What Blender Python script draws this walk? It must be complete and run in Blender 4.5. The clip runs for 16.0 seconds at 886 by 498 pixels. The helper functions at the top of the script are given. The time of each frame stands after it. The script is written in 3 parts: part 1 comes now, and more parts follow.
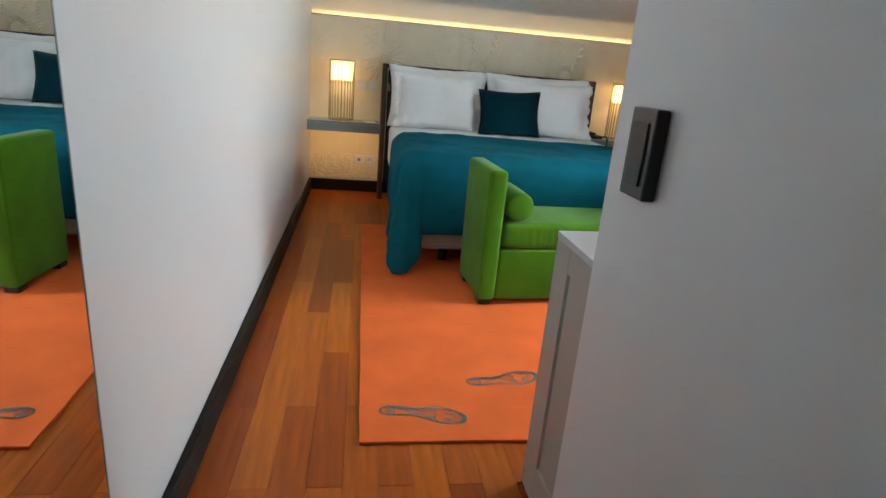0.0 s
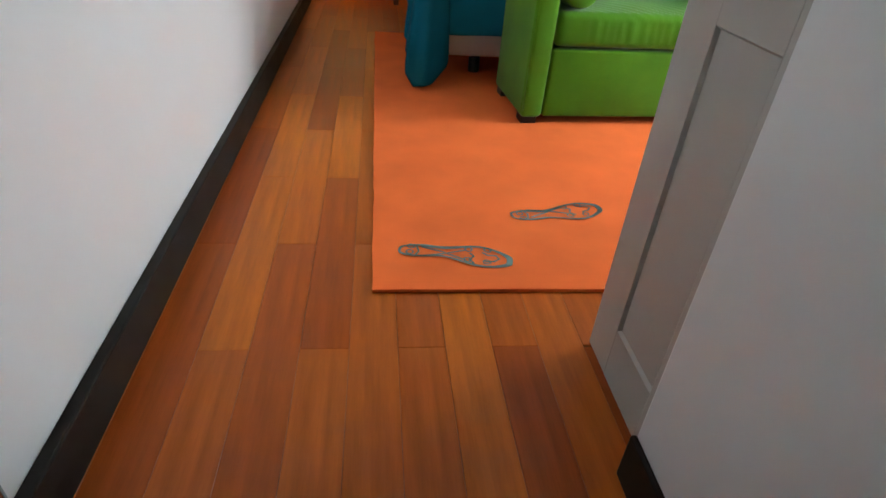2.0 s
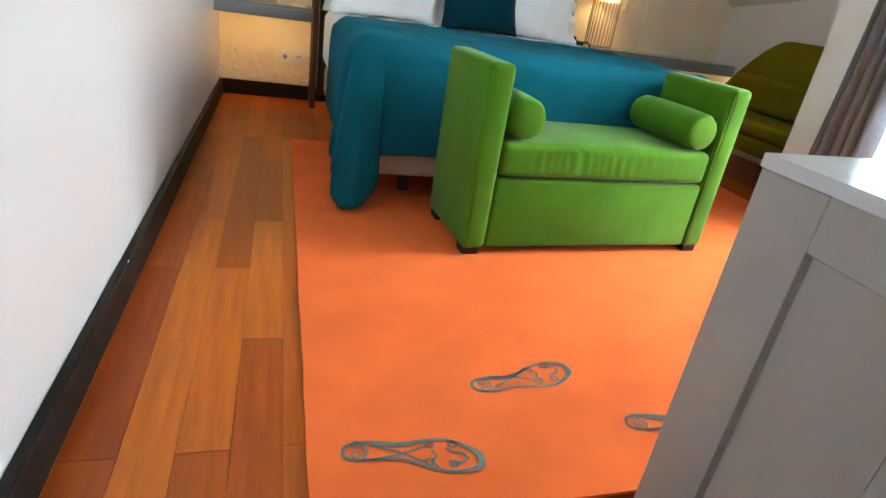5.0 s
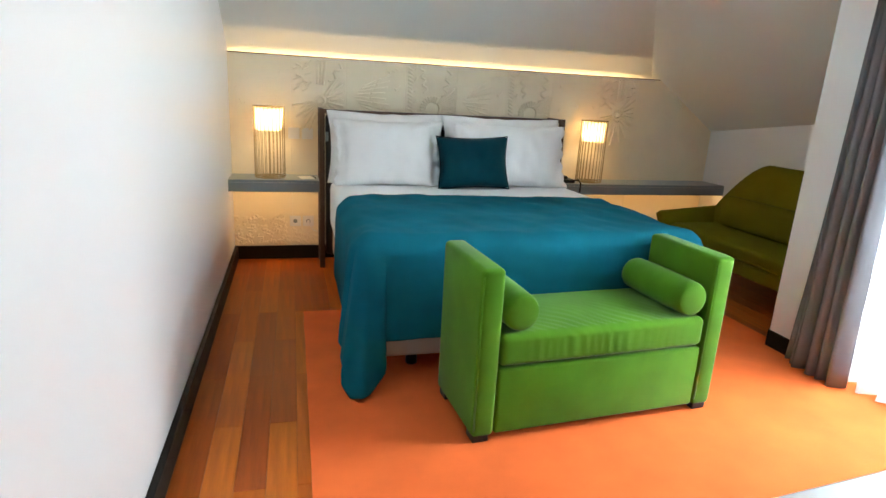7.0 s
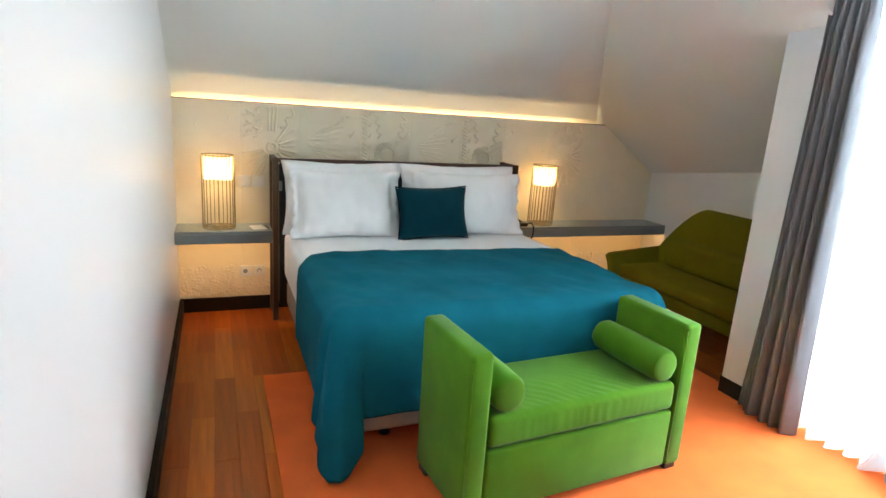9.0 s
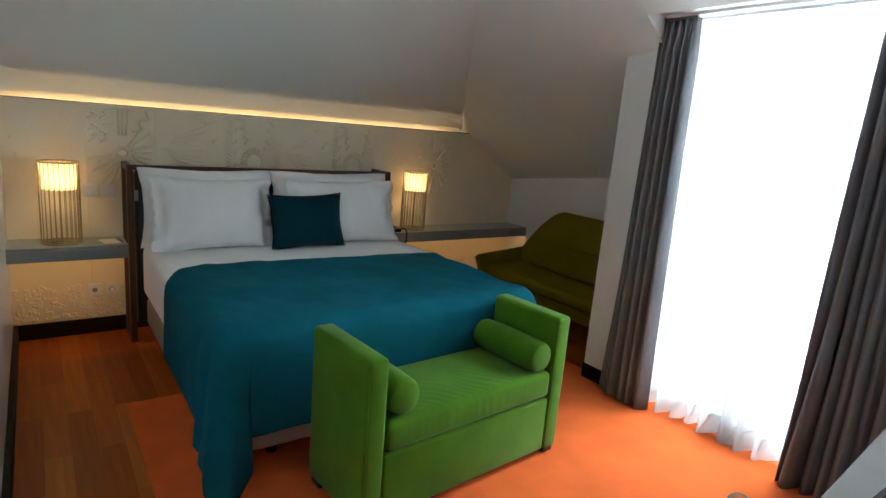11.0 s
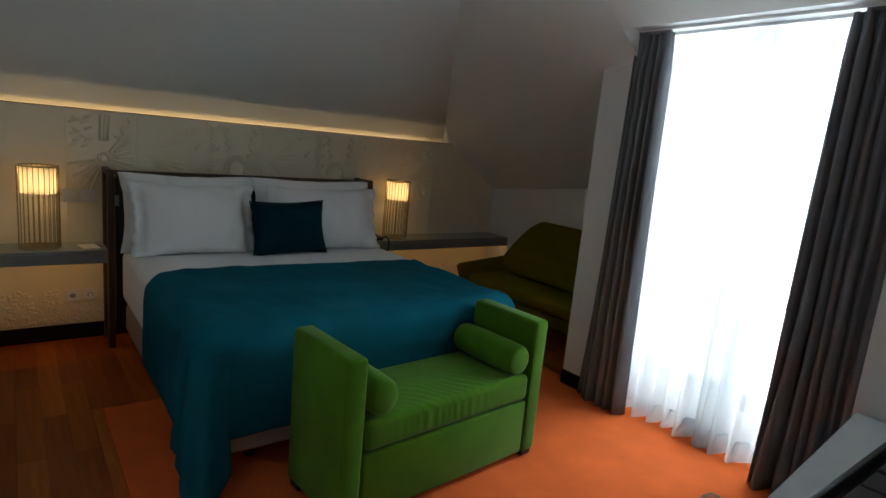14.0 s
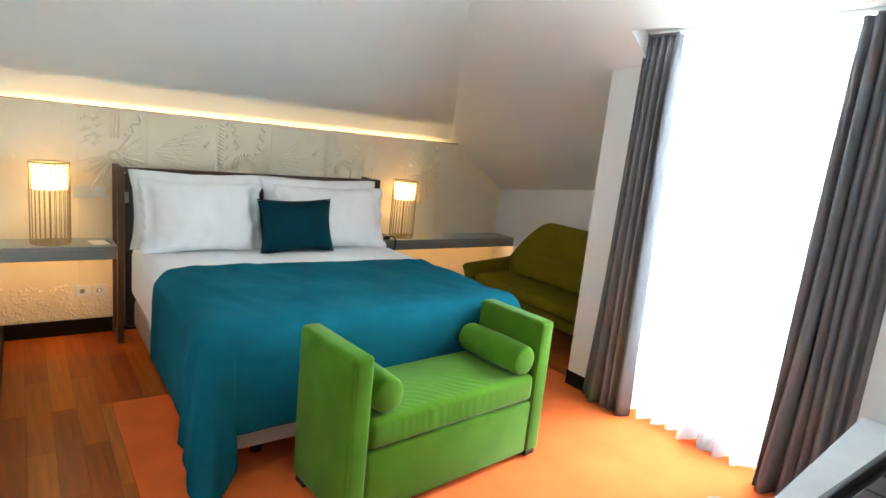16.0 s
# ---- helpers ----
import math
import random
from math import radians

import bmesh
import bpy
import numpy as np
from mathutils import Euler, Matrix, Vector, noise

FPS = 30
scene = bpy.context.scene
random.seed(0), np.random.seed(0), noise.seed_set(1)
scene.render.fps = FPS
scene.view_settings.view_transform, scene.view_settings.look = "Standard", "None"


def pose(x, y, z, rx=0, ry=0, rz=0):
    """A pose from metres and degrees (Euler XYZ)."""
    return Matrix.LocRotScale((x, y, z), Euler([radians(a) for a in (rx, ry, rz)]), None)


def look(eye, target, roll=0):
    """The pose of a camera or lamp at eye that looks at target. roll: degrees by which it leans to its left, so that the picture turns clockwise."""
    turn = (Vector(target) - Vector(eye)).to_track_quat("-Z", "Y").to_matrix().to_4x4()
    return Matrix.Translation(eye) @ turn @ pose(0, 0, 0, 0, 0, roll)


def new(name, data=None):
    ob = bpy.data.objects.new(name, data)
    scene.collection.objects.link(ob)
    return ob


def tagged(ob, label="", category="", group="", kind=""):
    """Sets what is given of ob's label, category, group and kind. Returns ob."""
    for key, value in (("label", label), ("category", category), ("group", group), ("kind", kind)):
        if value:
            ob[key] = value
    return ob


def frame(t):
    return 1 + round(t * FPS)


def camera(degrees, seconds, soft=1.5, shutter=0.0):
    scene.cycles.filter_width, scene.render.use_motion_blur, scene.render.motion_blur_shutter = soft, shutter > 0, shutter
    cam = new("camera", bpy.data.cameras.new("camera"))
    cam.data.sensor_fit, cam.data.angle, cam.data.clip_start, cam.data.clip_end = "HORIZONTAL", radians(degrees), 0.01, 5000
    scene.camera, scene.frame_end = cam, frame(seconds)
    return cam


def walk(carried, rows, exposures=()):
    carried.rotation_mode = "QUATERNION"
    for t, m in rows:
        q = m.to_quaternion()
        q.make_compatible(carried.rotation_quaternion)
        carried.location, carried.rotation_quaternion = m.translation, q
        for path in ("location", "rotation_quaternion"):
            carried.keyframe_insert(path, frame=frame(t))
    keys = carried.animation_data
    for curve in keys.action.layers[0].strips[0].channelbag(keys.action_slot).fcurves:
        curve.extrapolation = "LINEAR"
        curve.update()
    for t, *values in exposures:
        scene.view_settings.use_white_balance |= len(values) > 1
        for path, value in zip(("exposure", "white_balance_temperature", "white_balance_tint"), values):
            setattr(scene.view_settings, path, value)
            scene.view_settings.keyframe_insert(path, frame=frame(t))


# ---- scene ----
cam = camera(75.9, 16.0)
PATH = [
    (0, (0.482, 2.428, 1.247), (0.785, 4.309, 0.64), 5.0),
    (0.5, (0.51, 2.512, 1.065), (0.702, 4.309, 0.21), 4.3),
    (1, (0.567, 2.615, 0.965), (0.77, 4.333, -0.038), 2.0),
    (1.5, (0.596, 2.72, 0.957), (0.785, 4.392, -0.124), 2.1),
    (2, (0.523, 2.919, 0.918), (0.764, 4.568, -0.188), 5.0),
    (2.5, (0.482, 3.039, 0.93), (0.863, 4.707, -0.106), 8.7),
    (3, (0.467, 3.127, 0.931), (0.936, 4.799, -0.061), 9.8),
    (3.2, (0.455, 3.158, 0.922), (0.946, 4.829, -0.063), 10.2),
    (5.3, (0.44, 3.322, 1.0), (1.015, 5.079, 0.238), 8.1),
    (5.5, (0.437, 3.323, 1.035), (1.005, 5.102, 0.319), 7.0),
    (6, (0.437, 3.307, 1.148), (0.973, 5.124, 0.505), 4.9),
    (6.5, (0.467, 3.3, 1.253), (0.971, 5.151, 0.686), 4.3),
    (7, (0.473, 3.343, 1.389), (0.977, 5.206, 0.864), 3.1),
    (7.5, (0.478, 3.41, 1.483), (0.981, 5.277, 0.974), 2.4),
    (8, (0.465, 3.467, 1.532), (0.998, 5.321, 1.003), 2.6),
    (8.5, (0.392, 3.492, 1.585), (1.023, 5.319, 1.071), 3.2),
    (9, (0.293, 3.508, 1.629), (1.025, 5.31, 1.164), 3.8),
    (9.5, (0.236, 3.516, 1.654), (1.092, 5.271, 1.22), 3.6),
    (10, (0.187, 3.529, 1.65), (1.252, 5.182, 1.285), 4.9),
    (10.2, (0.182, 3.529, 1.653), (1.296, 5.137, 1.236), 4.4),
    (12.5, (0.163, 3.483, 1.608), (1.378, 5.028, 1.235), 6.0),
    (13, (0.16, 3.474, 1.615), (1.368, 5.031, 1.275), 5.6),
    (13.5, (0.159, 3.467, 1.606), (1.373, 5.019, 1.259), 5.0),
    (14, (0.16, 3.464, 1.603), (1.364, 5.019, 1.243), 5.4),
    (14.5, (0.155, 3.465, 1.608), (1.354, 5.026, 1.251), 5.7),
    (15, (0.149, 3.461, 1.6), (1.345, 5.022, 1.235), 6.1),
    (15.5, (0.151, 3.459, 1.607), (1.343, 5.024, 1.245), 6.1),
    (16, (0.15, 3.457, 1.605), (1.338, 5.025, 1.242), 5.9),
]
EXPOSURES = [(0, -0.4), (0.5, -0.5), (1.0, -0.3), (2.0, -0.3), (2.5, 0.0), (3, 0.2), (5.5, 0.1), (7, 0.1), (8.5, -0.02), (9, 0.15), (10.0, 0.18), (12.3, -2.85), (13, -2.75), (14, -2.1), (14.5, -1.85), (15, -1.35), (15.5, -0.4), (16, 0.25)]
walk(cam, [(t, look(eye, target, roll)) for t, eye, target, roll in PATH], EXPOSURES)

# ---- light ----
world = bpy.data.worlds.new("world")
scene.world = world
world.use_nodes = True
sky = world.node_tree.nodes.new("ShaderNodeTexSky")
sky.sky_type, sky.sun_disc, sky.sun_elevation, sky.sun_rotation = "NISHITA", False, radians(40), radians(100)
world.node_tree.links.new(sky.outputs[0], world.node_tree.nodes["Background"].inputs[0])
world.node_tree.nodes["Background"].inputs[1].default_value = 0.12


def lamp(name, kind, m, energy, color, size=0.1, size_y=0.1):
    data = bpy.data.lights.new(name, kind)
    data.energy, data.color = energy, color
    if kind == "AREA":
        data.shape, data.size, data.size_y = "RECTANGLE", size, size_y
    elif kind == "POINT":
        data.shadow_soft_size = size
    else:
        data.angle = size
    ob = new(name, data)
    ob.matrix_world = m
    return ob


WARM, LED, COVE = (1.0, 0.64, 0.27), (1.0, 0.58, 0.22), (1.0, 0.70, 0.38)
DAY, LED_TOP, LED_LOW, BULB = 310, 24.0, 1.9, 9
lamp("sun", "SUN", look((8, 4.2, 7), (3.4, 5, 1)), 0.8, (1, 0.97, 0.93), radians(12))
lamp("daylight", "AREA", look((3.70, 4.94, 1.32), (0, 4.94, 1.32)), DAY, (0.83, 0.945, 1.0), 1.44, 2.08).data.spread = radians(160)
lamp("cove_light", "AREA", look((1.75, 8.45, 1.306), (1.75, 7.45, 1.61)), LED_TOP, COVE, 3.4, 0.03).data.spread = radians(86)
lamp("shelf_light", "AREA", look((0.33, 7.798, 0.674), (0.33, 7.84, 0)), LED_LOW, LED, 0.62, 0.006)
lamp("shelf_light", "AREA", look((3.5, 7.798, 0.674), (3.5, 7.84, 0)), LED_LOW * 1.6, LED, 1.6, 0.006)

# ---- materials ----


def material(name, color, rough=0.6, vary=0.12, scale=6.0, bump=0.1, fine=150.0, metal=0.0, sheen=0.0, stretch=(1, 1, 1), coat=0.0, random_tint=0.0, spec=0.5):
    m = bpy.data.materials.new(name)
    m.use_nodes = True
    nt = m.node_tree
    b = nt.nodes["Principled BSDF"]
    tc = nt.nodes.new("ShaderNodeTexCoord")
    mp = nt.nodes.new("ShaderNodeMapping")
    mp.inputs["Scale"].default_value = stretch
    nt.links.new(tc.outputs["Object"], mp.inputs["Vector"])
    n1 = nt.nodes.new("ShaderNodeTexNoise")
    n1.inputs["Scale"].default_value, n1.inputs["Detail"].default_value = scale, 6
    n2 = nt.nodes.new("ShaderNodeTexNoise")
    n2.inputs["Scale"].default_value, n2.inputs["Detail"].default_value = fine, 3
    for n in (n1, n2):
        nt.links.new(mp.outputs[0], n.inputs["Vector"])
    mix = nt.nodes.new("ShaderNodeMix")
    mix.data_type = "RGBA"
    mix.inputs["A"].default_value = (*[c * (1 - vary) for c in color], 1)
    mix.inputs["B"].default_value = (*[min(1, c * (1 + vary)) for c in color], 1)
    add = nt.nodes.new("ShaderNodeMath")
    add.operation = "MULTIPLY_ADD"
    add.inputs[1].default_value = 0.35
    nt.links.new(n2.outputs["Fac"], add.inputs[0])
    sub = nt.nodes.new("ShaderNodeMath")
    sub.operation = "MULTIPLY_ADD"
    sub.inputs[1].default_value, sub.inputs[2].default_value = 1.6, -0.48
    nt.links.new(n1.outputs["Fac"], sub.inputs[0])
    nt.links.new(sub.outputs[0], add.inputs[2])
    nt.links.new(add.outputs[0], mix.inputs["Factor"])
    out = mix.outputs["Result"]
    if random_tint:
        info = nt.nodes.new("ShaderNodeObjectInfo")
        hsv = nt.nodes.new("ShaderNodeHueSaturation")
        for k, (lo, hi) in {"Value": (1 - random_tint, 1 + random_tint), "Hue": (0.493, 0.505)}.items():
            mr = nt.nodes.new("ShaderNodeMapRange")
            mr.inputs["To Min"].default_value, mr.inputs["To Max"].default_value = lo, hi
            nt.links.new(info.outputs["Random"], mr.inputs["Value"])
            nt.links.new(mr.outputs[0], hsv.inputs[k])
        nt.links.new(out, hsv.inputs["Color"])
        out = hsv.outputs[0]
    nt.links.new(out, b.inputs["Base Color"])
    rr = nt.nodes.new("ShaderNodeMapRange")
    rr.inputs["To Min"].default_value, rr.inputs["To Max"].default_value = max(0.02, rough - 0.08), min(1, rough + 0.08)
    nt.links.new(n1.outputs["Fac"], rr.inputs["Value"])
    nt.links.new(rr.outputs[0], b.inputs["Roughness"])
    b.inputs["Metallic"].default_value = metal
    b.inputs["Specular IOR Level"].default_value = spec
    b.inputs["Sheen Weight"].default_value = sheen
    b.inputs["Sheen Roughness"].default_value = 0.4
    b.inputs["Coat Weight"].default_value = coat
    b.inputs["Coat Roughness"].default_value = 0.2
    if bump:
        bp = nt.nodes.new("ShaderNodeBump")
        bp.inputs["Strength"].default_value, bp.inputs["Distance"].default_value = bump, 0.004
        nt.links.new(add.outputs[0], bp.inputs["Height"])
        nt.links.new(bp.outputs[0], b.inputs["Normal"])
    return m


def sheer_material(name, color, clear, scale):
    m = bpy.data.materials.new(name)
    m.use_nodes = True
    nt = m.node_tree
    nt.nodes.remove(nt.nodes["Principled BSDF"])
    tr, tl, df = (nt.nodes.new("ShaderNodeBsdf" + k) for k in ("Transparent", "Translucent", "Diffuse"))
    for n in (tl, df):
        n.inputs["Color"].default_value = (*color, 1)
    a, b = nt.nodes.new("ShaderNodeMixShader"), nt.nodes.new("ShaderNodeMixShader")
    a.inputs[0].default_value = 0.4
    nt.links.new(tl.outputs[0], a.inputs[1])
    nt.links.new(df.outputs[0], a.inputs[2])
    tc, nz, mr = nt.nodes.new("ShaderNodeTexCoord"), nt.nodes.new("ShaderNodeTexNoise"), nt.nodes.new("ShaderNodeMapRange")
    nz.inputs["Scale"].default_value = scale
    nt.links.new(tc.outputs["Object"], nz.inputs["Vector"])
    nt.links.new(nz.outputs["Fac"], mr.inputs["Value"])
    mr.inputs["To Min"].default_value, mr.inputs["To Max"].default_value = 1 - clear - 0.1, 1 - clear + 0.1
    nt.links.new(mr.outputs[0], b.inputs[0])
    nt.links.new(tr.outputs[0], b.inputs[1])
    nt.links.new(a.outputs[0], b.inputs[2])
    nt.links.new(b.outputs[0], nt.nodes["Material Output"].inputs[0])
    return m


def glow_material(name, color, strength):
    m = bpy.data.materials.new(name)
    m.use_nodes = True
    b = m.node_tree.nodes["Principled BSDF"]
    b.inputs["Base Color"].default_value = (*color, 1)
    b.inputs["Emission Color"].default_value = (*color, 1)
    b.inputs["Emission Strength"].default_value = strength
    return m


def glass_material(name):
    m = bpy.data.materials.new(name)
    m.use_nodes = True
    b = m.node_tree.nodes["Principled BSDF"]
    b.inputs["Transmission Weight"].default_value = 1
    b.inputs["Roughness"].default_value = 0.0
    b.inputs["IOR"].default_value = 1.05
    return m


WALL = material("wall_paint", (0.765, 0.77, 0.77), 0.33, 0.015, 3, 0.06, 260)
CEIL = material("ceiling_paint", (0.79, 0.805, 0.77), 0.75, 0.02, 2, 0.05, 200, spec=0.2)
PLASTER = material("carved_plaster", (0.90, 0.80, 0.61), 0.55, 0.04, 5, 0.25, 60, spec=0.3)
BASE = material("dark_skirting", (0.014, 0.011, 0.009), 0.5, 0.2, 5, 0.05, 90, spec=0.15)
WOOD = material("floor_wood", (0.39, 0.086, 0.010), 0.34, 0.34, 4, 0.08, 45, stretch=(9, 0.6, 1), random_tint=0.26)
WOOD.node_tree.nodes["Principled BSDF"].inputs["Specular IOR Level"].default_value = 0.2
GAP = material("floor_joint", (0.06, 0.02, 0.008), 0.8)
RUG = material("rug_wool", (0.76, 0.145, 0.036), 0.95, 0.13, 4.5, 0.6, 330, spec=0.06)
PRINT = material("rug_print", (0.15, 0.20, 0.19), 0.95, 0.12, 30, 0.4, 300, spec=0.06)
VELVET = material("green_velvet", (0.066, 0.185, 0.009), 0.85, 0.24, 5, 0.15, 420, sheen=0.18, spec=0.06)
OLIVE = material("olive_wool", (0.15, 0.13, 0.006), 0.95, 0.12, 5, 0.3, 380, spec=0.06)
TEAL = material("teal_wool", (0.006, 0.105, 0.150), 0.95, 0.22, 4, 0.3, 320, spec=0.06)
TEAL_DARK = material("teal_velvet", (0.002, 0.034, 0.048), 0.85, 0.12, 6, 0.15, 420, sheen=0.08, spec=0.06)
PIPING = material("teal_piping", (0.005, 0.02, 0.03), 0.8, spec=0.06)
LINEN = material("white_linen", (0.92, 0.92, 0.92), 0.85, 0.02, 8, 0.2, 200, spec=0.06)
BEIGE = material("bed_base_fabric", (0.42, 0.36, 0.31), 0.9, 0.08, 8, 0.3, 400, spec=0.06)
WALNUT = material("walnut", (0.095, 0.05, 0.03), 0.45, 0.35, 5, 0.1, 60, stretch=(8, 8, 0.6))
LEATHER = material("black_leather", (0.014, 0.014, 0.016), 0.5, 0.2, 10, 0.2, 120)
BLACK = material("black_wood", (0.012, 0.010, 0.009), 0.4, 0.2, 10, 0.05)
SHELF = material("shelf_lacquer", (0.25, 0.29, 0.30), 0.3, 0.04, 4, 0.03, 120)
BRASS = material("aged_brass", (0.40, 0.31, 0.17), 0.35, 0.15, 20, 0.05, metal=1.0)
CABINET = material("cabinet_paint", (0.42, 0.40, 0.365), 0.4, 0.03, 4, 0.05, 180)
COUNTER = material("counter_stone", (0.68, 0.70, 0.71), 0.18, 0.08, 5, 0.02, 40)
CURTAIN = material("grey_curtain", (0.175, 0.18, 0.195), 0.85, 0.08, 6, 0.2, 350, spec=0.06)
PLASTIC = material("white_plastic", (0.86, 0.85, 0.82), 0.35, 0.02, 10, 0.0)
SWITCH = material("black_switch", (0.02, 0.02, 0.022), 0.3, 0.1, 10, 0.0)
FRAME = material("window_paint", (0.78, 0.79, 0.80), 0.4, 0.03, 4, 0.03)
STONE = material("balcony_stone", (0.4, 0.39, 0.37), 0.8, 0.1, 5, 0.2)
SHEER = sheer_material("sheer_voile", (0.63, 0.66, 0.68), 0.30, 250)
SHADE = sheer_material("lamp_shade", (0.95, 0.88, 0.72), 0.06, 120)
GLOW = glow_material("bulb_glow", (1.0, 0.72, 0.36), 30)
GLASS = glass_material("window_glass")
MIRROR = material("mirror_silver", (0.88, 0.90, 0.90), 0.03, 0.0, 3, 0.0, metal=1.0)
MIRROR.node_tree.nodes["Principled BSDF"].inputs["Roughness"].default_value = 0.0
for link in list(MIRROR.node_tree.nodes["Principled BSDF"].inputs["Roughness"].links):
    MIRROR.node_tree.links.remove(link)

# ---- builders ----


def link_mesh(name, bm, mat, smooth=False):
    me = bpy.data.meshes.new(name)
    bmesh.ops.recalc_face_normals(bm, faces=bm.faces)
    for f in bm.faces:
        f.smooth = smooth
    bm.to_mesh(me)
    bm.free()
    me.materials.append(mat)
    return new(name, me)


def part(name, bm, mat, parent=None, label="", smooth=False):
    ob = link_mesh(name, bm, mat, smooth)
    if parent:
        ob.parent = parent
        ob.matrix_parent_inverse = Matrix.Identity(4)
    return tagged(ob, label) if label else ob


def thing(name, label, category, at=(0, 0, 0), turn=0, group=""):
    ob = new(name)
    ob.empty_display_size = 0.1
    ob.matrix_world = pose(*at, 0, 0, turn)
    return tagged(ob, label, category, group)


def add_box(bm, x0, x1, y0, y1, z0, z1, bevel=0.0, seg=2):
    m = Matrix.LocRotScale(((x0 + x1) / 2, (y0 + y1) / 2, (z0 + z1) / 2), None, (abs(x1 - x0), abs(y1 - y0), abs(z1 - z0)))
    r = bmesh.ops.create_cube(bm, size=1, matrix=m)
    if bevel:
        es = list({e for v in r["verts"] for e in v.link_edges})
        bmesh.ops.bevel(bm, geom=es, offset=bevel, segments=seg, profile=0.5, affect="EDGES")
    return bm


def box(*a, **k):
    return add_box(bmesh.new(), *a, **k)


def add_tube(bm, a, b, r, n=8, r2=None):
    a, b = Vector(a), Vector(b)
    d = b - a
    m = Matrix.Translation((a + b) / 2) @ d.to_track_quat("Z", "Y").to_matrix().to_4x4()
    bmesh.ops.create_cone(bm, cap_ends=True, segments=n, radius1=r, radius2=r if r2 is None else r2, depth=d.length, matrix=m)
    return bm


def tube(*a, **k):
    return add_tube(bmesh.new(), *a, **k)


def add_path(bm, pts, r, n=6, closed=False):
    """A round bar along points."""
    pts = [Vector(p) for p in pts]
    rings = []
    c = len(pts)
    for i, p in enumerate(pts):
        a = pts[(i - 1) % c] if closed or i else p
        b = pts[(i + 1) % c] if closed or i < c - 1 else p
        q = (b - a).normalized().to_track_quat("Z", "Y")
        rings.append([bm.verts.new(p + q @ Vector((r * math.cos(2 * math.pi * k / n), r * math.sin(2 * math.pi * k / n), 0))) for k in range(n)])
    for i in range(c if closed else c - 1):
        u, v = rings[i], rings[(i + 1) % c]
        best = min(range(n), key=lambda s: sum((u[k].co - v[(k + s) % n].co).length for k in range(n)))
        for k in range(n):
            bm.faces.new((u[k], u[(k + 1) % n], v[(k + 1 + best) % n], v[(k + best) % n]))
    if not closed:
        bm.faces.new(rings[0]), bm.faces.new(rings[-1])
    return bm


def prism(points, up):
    """A slab from a polygon in space, thickened by the vector up."""
    bm = bmesh.new()
    lo = [bm.verts.new(p) for p in points]
    hi = [bm.verts.new(Vector(p) + Vector(up)) for p in points]
    bm.faces.new(lo), bm.faces.new(hi)
    n = len(points)
    for i in range(n):
        bm.faces.new((lo[i], lo[(i + 1) % n], hi[(i + 1) % n], hi[i]))
    return bm


def sheet(nu, nv, f):
    """A grid of nu by nv cells; f gives the place of (u, v) in 0..1."""
    bm = bmesh.new()
    vs = [[bm.verts.new(f(i / nu, j / nv)) for j in range(nv + 1)] for i in range(nu + 1)]
    for i in range(nu):
        for j in range(nv):
            bm.faces.new((vs[i][j], vs[i + 1][j], vs[i + 1][j + 1], vs[i][j + 1]))
    return bm


def thicken(ob, t, offset=0):
    md = ob.modifiers.new("thickness", "SOLIDIFY")
    md.thickness, md.offset = t, offset
    return ob


def pillow_mesh(w, h, t, flange=0.0, seed=0, n=36, scallop=0.0):
    """A stuffed case lying in x-z, thick along y, with an optional flat flange."""
    bm = bmesh.new()
    grids = []
    W, H = w / 2 + flange, h / 2 + flange * 0.15
    for s in (-1, 1):
        g = []
        for i in range(n + 1):
            row = []
            for j in range(n + 1):
                a, b = 2 * i / n - 1, 2 * j / n - 1
                x, z = a * W, b * H
                u, v = min(1, abs(x) / (w / 2)), min(1, abs(z) / (h / 2))
                fat = (max(0, 1 - u ** 2.6) * max(0, 1 - v ** 2.6)) ** 0.55
                pull = 1 - (0.07 if flange else 0.09) * (1 - b * b) * abs(a) ** 3
                wob = noise.noise((x * 5 + seed * 7, z * 5, s * 3.1)) * 0.018 + noise.noise((x * 14, z * 9 + seed, s)) * 0.006
                edge = 0.035 * noise.noise((x * 11 + seed, z * 11, 5)) if flange else 0.0
                wave = scallop * math.sin(z * 36 + seed) * max(0, abs(x) - w / 2) / max(flange, 0.001)
                z *= 1 - 0.05 * abs(a) ** 6
                row.append(bm.verts.new((x * pull + math.copysign(wave, a), s * (t / 2 * fat + 0.003) + wob * (fat ** 0.5) * 1.2 + edge * (1 - fat), z * (1 - 0.10 * (1 - a * a) * abs(b) ** 3))))
            g.append(row)
        grids.append(g)
    for g in grids:
        for i in range(n):
            for j in range(n):
                bm.faces.new((g[i][j], g[i + 1][j], g[i + 1][j + 1], g[i][j + 1]))
    a, b = grids
    rim = [(i, 0) for i in range(n)] + [(n, j) for j in range(n)] + [(i, n) for i in range(n, 0, -1)] + [(0, j) for j in range(n, 0, -1)]
    for k, (i, j) in enumerate(rim):
        p, q = rim[(k + 1) % len(rim)]
        bm.faces.new((a[i][j], a[p][q], b[p][q], b[i][j]))
    return bm


def structure(name, bm, mat, label, smooth=False):
    return tagged(part(name, bm, mat, None, "", smooth), label, name.split("_")[0], "", "structure")


# ---- the shell of the room ----
BACK = 8.08          # face of the wall behind the bed
HALL = 0.99          # face of the passage's side wall
END = 3.535           # where that wall ends
FLAT = 2.75


def slope_bed(y):
    return 1.674 + 0.62 * (8.1 - y)


def slope_side(x, y):
    return 1.607 + 0.69 * (3.73 - x) + 0.12 * (8.08 - max(y, 5.68))


